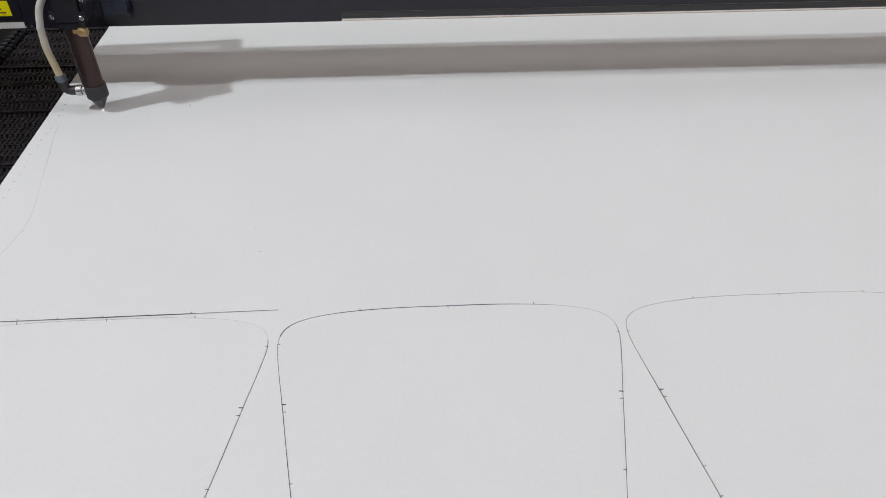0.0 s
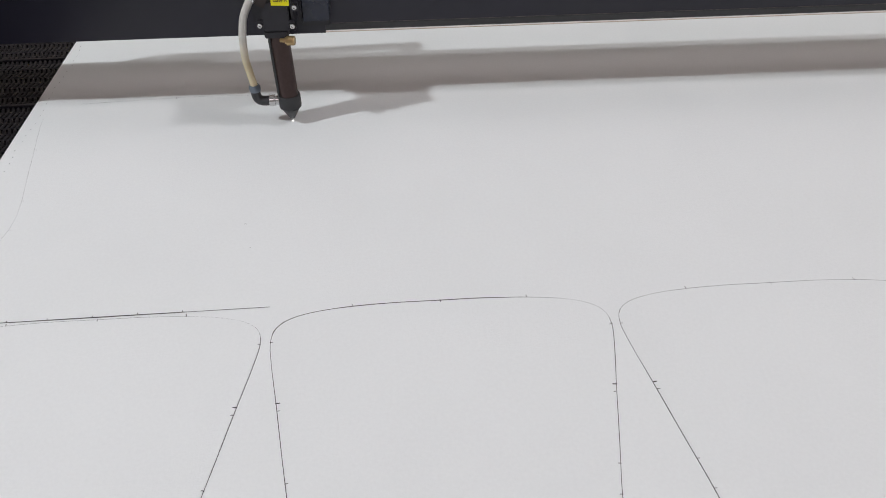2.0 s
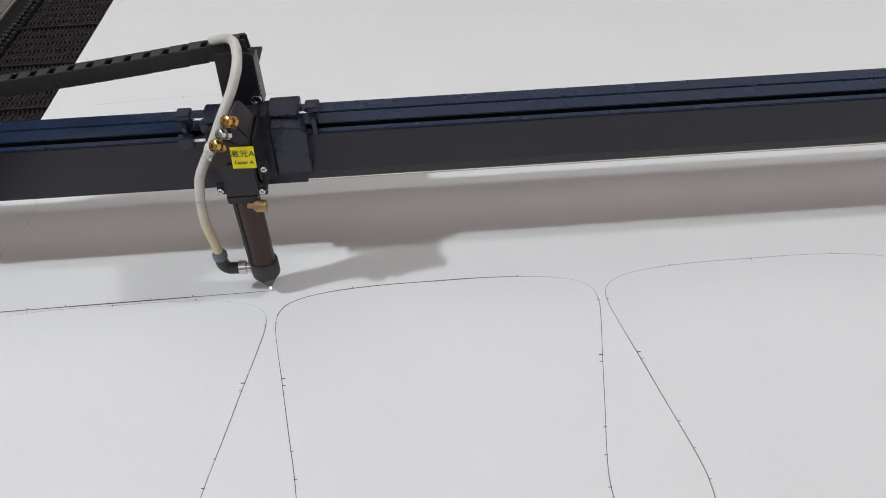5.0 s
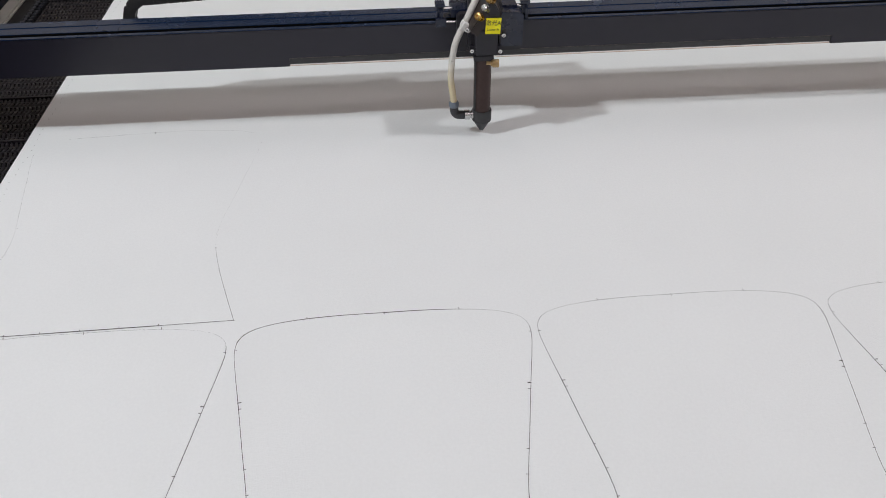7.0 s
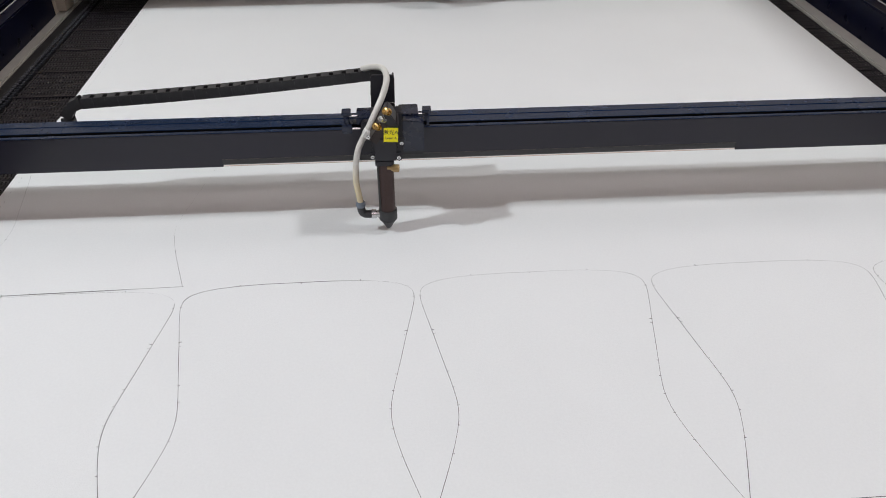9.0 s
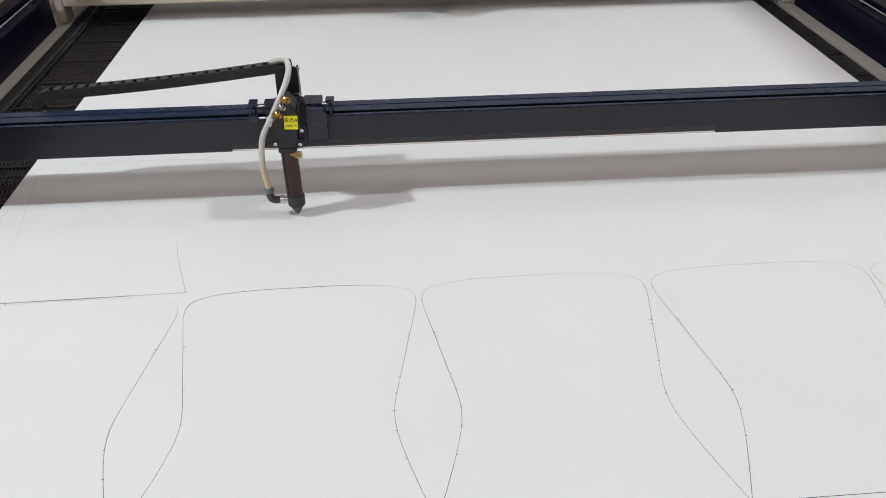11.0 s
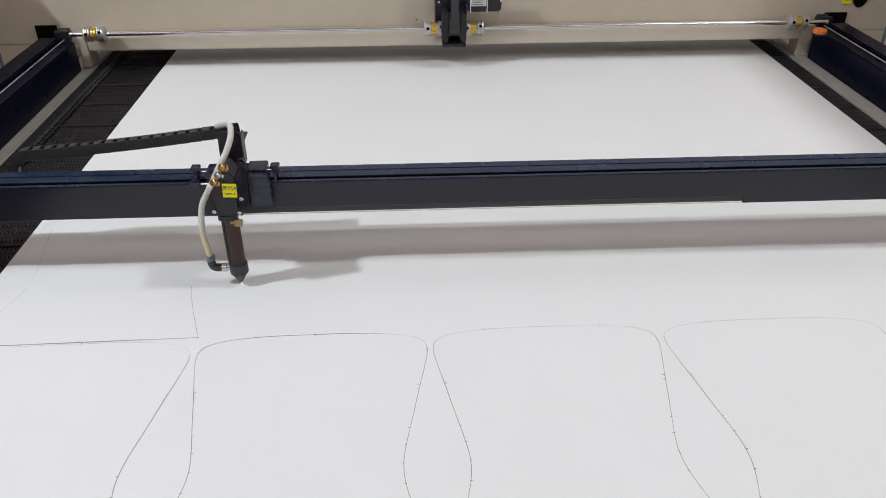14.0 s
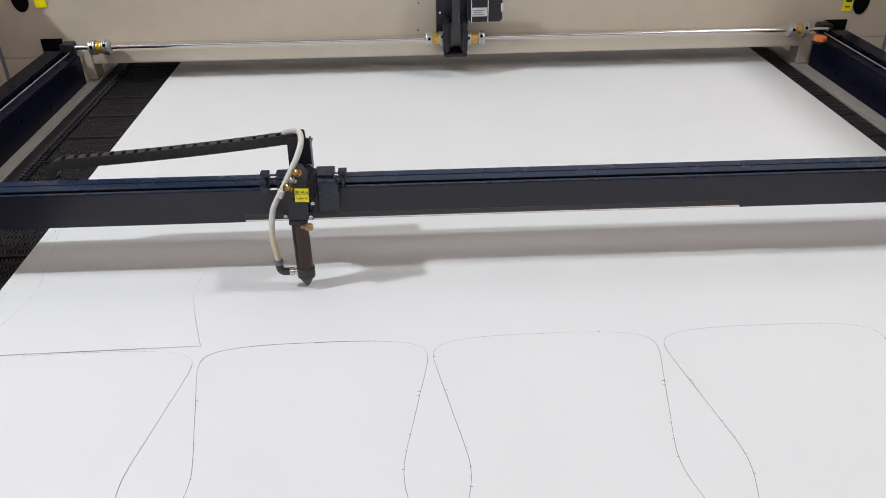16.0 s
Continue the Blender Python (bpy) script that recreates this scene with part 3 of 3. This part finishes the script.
    elbow = part("elbow_fitting", swept(spline([(-0.0362, 0, 0.042), (-0.036, 0, 0.036), (-0.0345, 0, 0.0312), (-0.031, 0, 0.0285), (-0.026, 0, 0.028), (-0.0215, 0, 0.028)], 6), 0.0055), M_PLASTIC, head, "black push-in elbow fitting", True)
    part("release_ring", turned([(0.006, 0.041), (0.0064, 0.042), (0.0064, 0.0465), (0.005, 0.0485)], pose(-0.0362, 0, 0), 18), M_GREY, elbow, "blue-grey release ring", True)
    part("threaded_end", turned([(0.0052, -0.0225), (0.0064, -0.0222), (0.0064, -0.0158), (0.0046, -0.0155), (0.0046, -0.0142), (0.0056, -0.0139), (0.0056, -0.0115)], pose(0, 0, 0.028) @ ALONG_X, 12), M_STEEL, elbow, "nickel-plated threaded end", True)


build_head()
spark = part("cutting_spark", turned([(0.0004, -0.0004), (0.0009, 0.0), (0.0004, 0.0004)], Matrix(), 12), M_SPARK, head, "white-hot spot where the beam meets the cloth")

# ---- cable chain ----
PITCH, LINKS, CHAIN_Y, LOOP = 0.0172, 52, 0.12, 0.0285
chain = thing("cable_chain", "black plastic cable chain above the gantry", "cable chain")


def chain_link():
    """Two tall side plates whose tails lap inside the next link's, a broad cross bar above with a square hole beside it, and a bar below."""
    bm = bmesh.new()
    for side in (-1, 1):
        a, b = sorted((0.0052 * side, 0.0068 * side))
        add_box(bm, -0.0086, 0.0092, a, b, -0.0064, 0.0066, 0.0006)
        a, b = sorted((0.0068 * side, 0.0075 * side))
        add_box(bm, -0.0087, 0.0084, a, b, -0.0073, 0.0072, 0.0005)
    add_box(bm, -0.0074, 0.0038, -0.0066, 0.0066, 0.0058, 0.0073, 0.0005)
    add_box(bm, 0.0038, 0.0088, -0.0066, -0.0044, 0.0054, 0.007, 0.0003)
    add_box(bm, 0.0038, 0.0088, 0.0044, 0.0066, 0.0054, 0.007, 0.0003)
    add_box(bm, -0.0066, 0.003, -0.0052, 0.0052, -0.0068, -0.0054, 0.0004)
    return bm


links = [part("chain_link", chain_link(), M_PLASTIC, chain)]
for i in range(LINKS - 1):
    ob = new("chain_link", links[0].data)
    ob.parent = chain
    links.append(ob)


def chain_pose(i, hx):
    """Where link i lies when the carriage stands at hx: on the upper run, round the bend, or on the lower run."""
    s = (i + 0.4) * PITCH
    bend = 0.07 + 0.5 * (hx - 0.437)
    top, z_top, low = hx - 0.001, 0.1835, 0.0962
    z_turn = low + 2 * LOOP
    far = bend + LOOP
    run = math.hypot(top - far, z_top - z_turn)
    if s < run:
        u = s / run
        sag = -0.003 * math.sin(math.pi * u) * min(1.0, run / 0.3)
        tilt = math.degrees(math.atan2(z_top - z_turn, top - far))
        return pose(top + (far - top) * u, CHAIN_Y, z_top + (z_turn - z_top) * u + sag, 0, -tilt, 0)
    s -= run
    if s < math.pi * LOOP:
        a = s / LOOP
        return pose(far - LOOP * math.sin(a), CHAIN_Y, low + LOOP + LOOP * math.cos(a), 0, -math.degrees(a), 0)
    s -= math.pi * LOOP
    return pose(far + s, CHAIN_Y, low, 0, -179.9, 0)


# ---- belt ----
def belt():
    b = thing("conveyor_belt", "dark steel mesh conveyor belt of the cutting bed", "conveyor belt", pose(0, 0, -0.006), kind="structure")
    pitch, gap = 0.0118, 0.006
    for x0, x1 in ((BED_L + 0.042, 0.03), (1.47, BED_R - 0.006)):
        bm = bmesh.new()
        for r in range(int(1.7 / pitch)):
            y = -0.45 + r * pitch
            add_box(bm, x0, x1, y - 0.0013, y + 0.0013, -0.0026, -0.0004)
            lean = 0.0034 if r % 2 else -0.0034
            for k in range(int((x1 - x0) / gap)):
                x = x0 + 0.002 + k * gap + random.uniform(-0.0003, 0.0003)
                lift = random.uniform(0, 0.0006)
                near, far = ((x - lean / 2, y - 0.001), (x + lean / 2, y + pitch * 0.92))
                ring = []
                for u, bulge, up in ((0, 0.0, 0), (0.5, 0.0009, 0.0008), (1, 0.0, 0.0003)):
                    cx, cy = near[0] + (far[0] - near[0]) * u, near[1] + (far[1] - near[1]) * u
                    w = 0.0013 + bulge
                    ring.append([bm.verts.new(v) for v in ((cx - w, cy, lift + up - 0.0012), (cx - w * 0.4, cy, lift + up), (cx + w * 0.4, cy, lift + up), (cx + w, cy, lift + up - 0.0012))])
                for p, q in zip(ring, ring[1:]):
                    for i in range(3):
                        bm.faces.new((p[i], p[i + 1], q[i + 1], q[i]))
        tagged(part("mesh_wires", bm, M_MESH, b), kind="stuff")
    for x0, x1 in ((BED_L + 0.03, 0.03), (1.47, BED_R - 0.012)):
        for r in range(15):
            y = -0.45 + r * 0.1165
            part("cross_rod", box(x0, x1, y - 0.0022, y + 0.0022, 0.0001, 0.0026, 0.0005), M_MESH, b, "dark cross rod woven through the mesh")
    for x, turn, late in ((BED_L + 0.0245, 24, 0.0), (BED_L + 0.036, -24, 0.0059)):
        edge = bmesh.new()
        for r in range(145):
            y = -0.45 + r * pitch + late
            add_turned(edge, [(0.0018, -0.0038), (0.0033, -0.0034), (0.0033, 0.0034), (0.0018, 0.0038)], pose(x, y, 0.0018) @ pose(0, 0, 0, 0, 0, turn) @ ALONG_X, 8)
        tagged(part("edge_chain", edge, M_EDGE, b, "dark steel edge chain of the belt"), kind="stuff")
    return b


belt()

# ---- cloth and cut panels ----
HEIGHT = 0.36
HALF = [(0.0, -0.0), (0.04, -0.0), (0.078, -0.002), (0.107, -0.006), (0.127, -0.0125), (0.1385, -0.0225), (0.1418, -0.0385), (0.138, -0.065), (0.131, -0.101), (0.1215, -0.152), (0.1135, -0.194), (0.1105, -0.22), (0.1125, -0.247), (0.1212, -0.283), (0.134, -0.324), (0.146, -0.36)]
NOTCH_SIDE = (-0.038, -0.1005, -0.1075, -0.17, -0.194, -0.22, -0.247, -0.283)
NOTCH_TOP = (-0.076, 0.0, 0.075)


def half_line(side, per=5):
    return [Vector((p[0] * side, p[1], 0)) for p in spline([(x, y, 0) for x, y in HALF], per)]


def ribbon(bm, line, width, z=0.0003, thin=None):
    """A narrow band along a line lying on the cloth."""
    prev = None
    for i, p in enumerate(line):
        d = (line[min(i + 1, len(line) - 1)] - line[max(i - 1, 0)]).normalized()
        side = Vector((-d.y, d.x, 0))
        w = width * (0.75 + 0.5 * noise.noise(p * 14.0 + Vector((3.1, 0, 0)))) * (thin(p) if thin else 1.0)
        pair = (bm.verts.new(p + side * w / 2 + Vector((0, 0, z))), bm.verts.new(p - side * w / 2 + Vector((0, 0, z))))
        if prev:
            bm.faces.new((prev[0], prev[1], pair[1], pair[0]))
        prev = pair
    return bm


def tick(bm, p, d, length, width=0.0007, z=0.0004):
    s = Vector((-d.y, d.x, 0)) * width / 2
    bm.faces.new([bm.verts.new(v + Vector((0, 0, z))) for v in (p + s, p - s, p - s + d * length, p + s + d * length)])


def at_height(side, y):
    line = half_line(side)
    p = min(line[8:], key=lambda q: abs(q.y - y))
    return Vector((p.x, y, 0))


def notch(parent, p, d, length, width=0.0007, z=0.0004):
    bm = bmesh.new()
    tick(bm, p, d, length, width, z)
    return part("notch", bm, M_KERF, parent)


def notches(parent, z=0.0012):
    for side in (-1, 1):
        for y in NOTCH_SIDE:
            strong = abs(y + 0.1005) < 0.001
            notch(parent, at_height(side, y) + Vector((0.0009 * side, 0, 0)), Vector((-side, 0.08, 0)).normalized(), 0.0036 if strong else 0.0026, 0.001 if strong else 0.0006, z)
    for x in NOTCH_TOP:
        notch(parent, Vector((x, 0.001, 0)), Vector((0.25, -1, 0)).normalized(), 0.0032, 0.0006, z)


def cut_panel(x, y, faint, lift):
    """A panel lying where it was cut: a thin sheet with slightly lifted edges, and dark bands for the scorched, open
    cut round it.
    """
    p = thing("cut_panel", "white fabric panel cut free, lying in its sheet", "fabric panel", pose(x, y, 0), "cut panels in a row")
    right, left = half_line(1), half_line(-1)
    bm = bmesh.new()
    rows = []
    for i, q in enumerate(right):
        d = right[min(i + 1, len(right) - 1)] - right[max(i - 1, 0)]
        inward = Vector((d.y, -d.x, 0)).normalized()
        row = []
        for side in (-1, 1):
            for inset, rise in ((0.0001, 1.0), (0.003, 0.8), (0.007, 0.3), (0.011, 0.0)):
                k = q + inward * inset
                k.x = max(0.0, k.x) * side if i else 0.0
                curl = max(0.0, 0.45 + 0.8 * noise.noise(Vector((k.x + x, q.y + y, 0)) * 9.0)) * (1.6 if q.y > -0.03 else 0.5)
                row.append(Vector((k.x, k.y, 0.0002 + lift * curl * rise)))
        row = row[:4] + row[:3:-1]
        rows.append([bm.verts.new(v) for v in [Vector((row[0].x, row[0].y, 0.0001))] + row + [Vector((row[-1].x, row[-1].y, 0.0001))]])
    for a, b in zip(rows, rows[1:]):
        for i in range(len(a) - 1):
            bm.faces.new((a[i], a[i + 1], b[i + 1], b[i]))
    bmesh.ops.remove_doubles(bm, verts=bm.verts, dist=0.00002)
    part("sheet", bm, M_CLOTH, p, "", True)
    for line in (right, left):
        cut = bmesh.new()
        ribbon(cut, [q + Vector((0.0003 if q.x > 0 else -0.0003, 0.0004 if q.y > -0.03 else 0, 0)) for q in line], 0.00062, z=0.00008, thin=lambda q: faint[0] + (faint[1] - faint[0]) * min(1.0, max(0.0, (q.x - 0.02) / 0.09)) if q.y > -0.03 else 1.0)
        part("cut_line", cut, M_KERF, p, "thin dark band for the scorched, open cut")
    part("cut_line", ribbon(bmesh.new(), [Vector((-0.146 + 0.292 * i / 20, -HEIGHT, 0)) for i in range(21)], 0.001), M_KERF, p, "thin dark band for the scorched, open cut")
    notches(p, z=0.0004 + lift * 0.4)
    return p


def selvage(y):
    """The sheet's left edge runs slightly askew."""
    return 0.008 * (y - 0.2)


def cloth():
    c = thing("fabric_sheet", "white nonwoven fabric sheet spread over the bed", "fabric", pose(0, 0, 0))
    sheet_mesh = box(0.0, 1.5, -0.62, 1.42, -0.0045, 0.0)
    for v in sheet_mesh.verts:
        if v.co.x < 0.5:
            v.co.x += selvage(v.co.y)
    part("sheet", sheet_mesh, M_CLOTH, c)
    pins = bmesh.new()
    for i in range(70):
        y = 0.06 + i * 0.0135 + random.uniform(-0.002, 0.002)
        add_turned(pins, [(0.0006, 0.0001), (0.0005, 0.0003)], pose(0.0125 + selvage(y) + 0.003 * math.sin(i * 0.7) * random.random(), y, 0), 6)
    tagged(part("pin_holes", pins, M_KERF, c, "row of dark pin holes along the selvage"), kind="stuff")
    return c


sheet = cloth()
for x, y, faint, lift in ((0.1705, -0.0045, (0.5, 0.3), 0.0003), (0.463, -0.003, (2.2, 0.5), 0.0), (0.7545, -0.003, (0.85, 1.1), 0.0004), (1.0478, -0.004, (0.7, 0.6), 0.0002), (1.3385, -0.006, (0.7, 0.7), 0.0002)):
    cut_panel(x, y, faint, lift)

# the panel that is being cut: its hem and left side are done, the rest opens behind the nozzle
NEXT = Vector((0.169, HEIGHT, 0))
part("cut_line", ribbon(bmesh.new(), [Vector((0.022 + 0.294 * i / 30, -0.0027 * (1 - i / 30), 0)) for i in range(31)], 0.0013, thin=lambda p: 1.0 if p.x < 0.24 else 0.55), M_KERF, sheet, "thin dark band for the scorched, open cut")
part("cut_line", ribbon(bmesh.new(), [p + NEXT + Vector((-0.006, 0, 0)) for p in half_line(-1)[29:]], 0.00017), M_KERF, sheet, "thin dark band for the scorched, open cut")
for x in (0.094, 0.128, 0.166, 0.204, 0.242):
    notch(sheet, Vector((x, -0.0027 * (0.316 - x) / 0.294, 0)), Vector((-0.3, 1, 0)).normalized(), 0.0022, 0.0006)
for y in (0.114, 0.079):
    notch(sheet, at_height(1, y - HEIGHT) + NEXT + Vector((0.0005, 0, 0)), Vector((-1, 0.1, 0)), 0.002, 0.0003)
notch(sheet, Vector((0.167, 0.3605, 0)), Vector((0.2, -1, 0)).normalized(), 0.0035, 0.0008)
for y in (0.26, 0.168, 0.122):
    notch(sheet, at_height(-1, y - HEIGHT) + NEXT + Vector((-0.006, 0, 0)), Vector((1, 0.1, 0)), 0.0022, 0.0004)
OPENING = []
fresh = [Vector((-0.115 + 0.115 * i / 16, -0.006 + 0.006 * i / 16, 0)) for i in range(16)] + half_line(1)
fresh = [p + NEXT for p in fresh]
STEP = 4
for i in range(0, len(fresh) - 1, STEP):
    bm = bmesh.new()
    ribbon(bm, fresh[i:i + STEP + 1], 0.00045 if fresh[i].y < 0.13 else 0.0002 if fresh[i].x < 0.29 and fresh[i].y > 0.33 else 0.00006)
    OPENING.append((part("cut_line", bm, M_KERF, sheet), fresh[min(i + STEP, len(fresh) - 1)]))

# ---- motion ----
# seconds, and where the nozzle stands over the cloth
HEAD = [
    (0, 0.064, 0.354), (0.5, 0.122, 0.358), (1, 0.227, 0.361), (1.5, 0.283, 0.357), (2, 0.312, 0.297), (2.5, 0.302, 0.25),
    (3, 0.291, 0.216), (3.6, 0.281, 0.156), (4.2, 0.281, 0.112), (4.7, 0.298, 0.053), (5.05, 0.315, 0.002), (5.3, 0.333, 0.032),
    (5.5, 0.366, 0.083), (6, 0.459, 0.235), (6.5, 0.535, 0.361), (7, 0.599, 0.3195), (7.5, 0.595, 0.26), (8, 0.583, 0.187),
    (8.5, 0.575, 0.142), (9.2, 0.577, 0.091), (10, 0.592, 0.01), (10.4, 0.537, 0.006), (10.8, 0.465, 0.104), (11, 0.444, 0.171),
    (11.5, 0.392, 0.341), (12, 0.349, 0.345), (12.5, 0.326, 0.302), (13, 0.336, 0.239), (13.5, 0.351, 0.166), (14, 0.35, 0.119),
    (14.5, 0.341, 0.083), (15, 0.39, 0.002), (15.5, 0.43, 0.001), (16, 0.44, 0.126),
]


def head_at(t):
    """The nozzle's place between the rows above, by monotone cubic pieces."""
    k = 0
    while k < len(HEAD) - 2 and HEAD[k + 1][0] <= t:
        k += 1

    def slope(j, axis):
        if j <= 0 or j >= len(HEAD) - 1:
            return 0.0
        a = (HEAD[j][axis] - HEAD[j - 1][axis]) / (HEAD[j][0] - HEAD[j - 1][0])
        b = (HEAD[j + 1][axis] - HEAD[j][axis]) / (HEAD[j + 1][0] - HEAD[j][0])
        return 0.0 if a * b <= 0 else 2 * a * b / (a + b)
    t0, t1 = HEAD[k][0], HEAD[k + 1][0]
    h = t1 - t0
    u = (t - t0) / h
    out = []
    for axis in (1, 2):
        p0, p1 = HEAD[k][axis], HEAD[k + 1][axis]
        m0, m1 = slope(k, axis) * h, slope(k + 1, axis) * h
        out.append((2 * u ** 3 - 3 * u ** 2 + 1) * p0 + (u ** 3 - 2 * u ** 2 + u) * m0 + (3 * u ** 2 - 2 * u ** 3) * p1 + (u ** 3 - u ** 2) * m1)
    return out


def cutting(t):
    return t < 5.05 or 13.6 < t < 14.7


def motions():
    times = [round(i * 0.1, 1) for i in range(161)]
    places = [head_at(t) for t in times]
    walk(head, [(t, pose(x, y, 0)) for t, (x, y) in zip(times, places)])
    walk(gantry, [(t, pose(0, y - 0.001, 0, 0, 0, SKEW)) for t, (x, y) in zip(times, places)])
    walk(chain, [(t, pose(0, y - 0.001, 0, 0, 0, SKEW)) for t, (x, y) in zip(times, places)])
    for i, ob in enumerate(links):
        walk(ob, [(t, chain_pose(i, x)) for t, (x, y) in zip(times, places)])
    walk(spark, [(t, pose(0, 0, 0.0008 if cutting(t) else 0.012)) for t in times])
    # each length of the new cut opens as the nozzle reaches its end
    k = 0
    for ob, end in OPENING:
        while k < len(times) - 1 and (times[k] < 5.1) and (Vector((*places[k], 0)) - end).length > 0.012:
            k += 1
        t = max(0.2, min(times[k], 5.1))
        walk(ob, [(0, pose(0, 0, -0.006)), (t - 0.1, pose(0, 0, -0.006)), (t, pose(0, 0, 0)), (16, pose(0, 0, 0))])


motions()
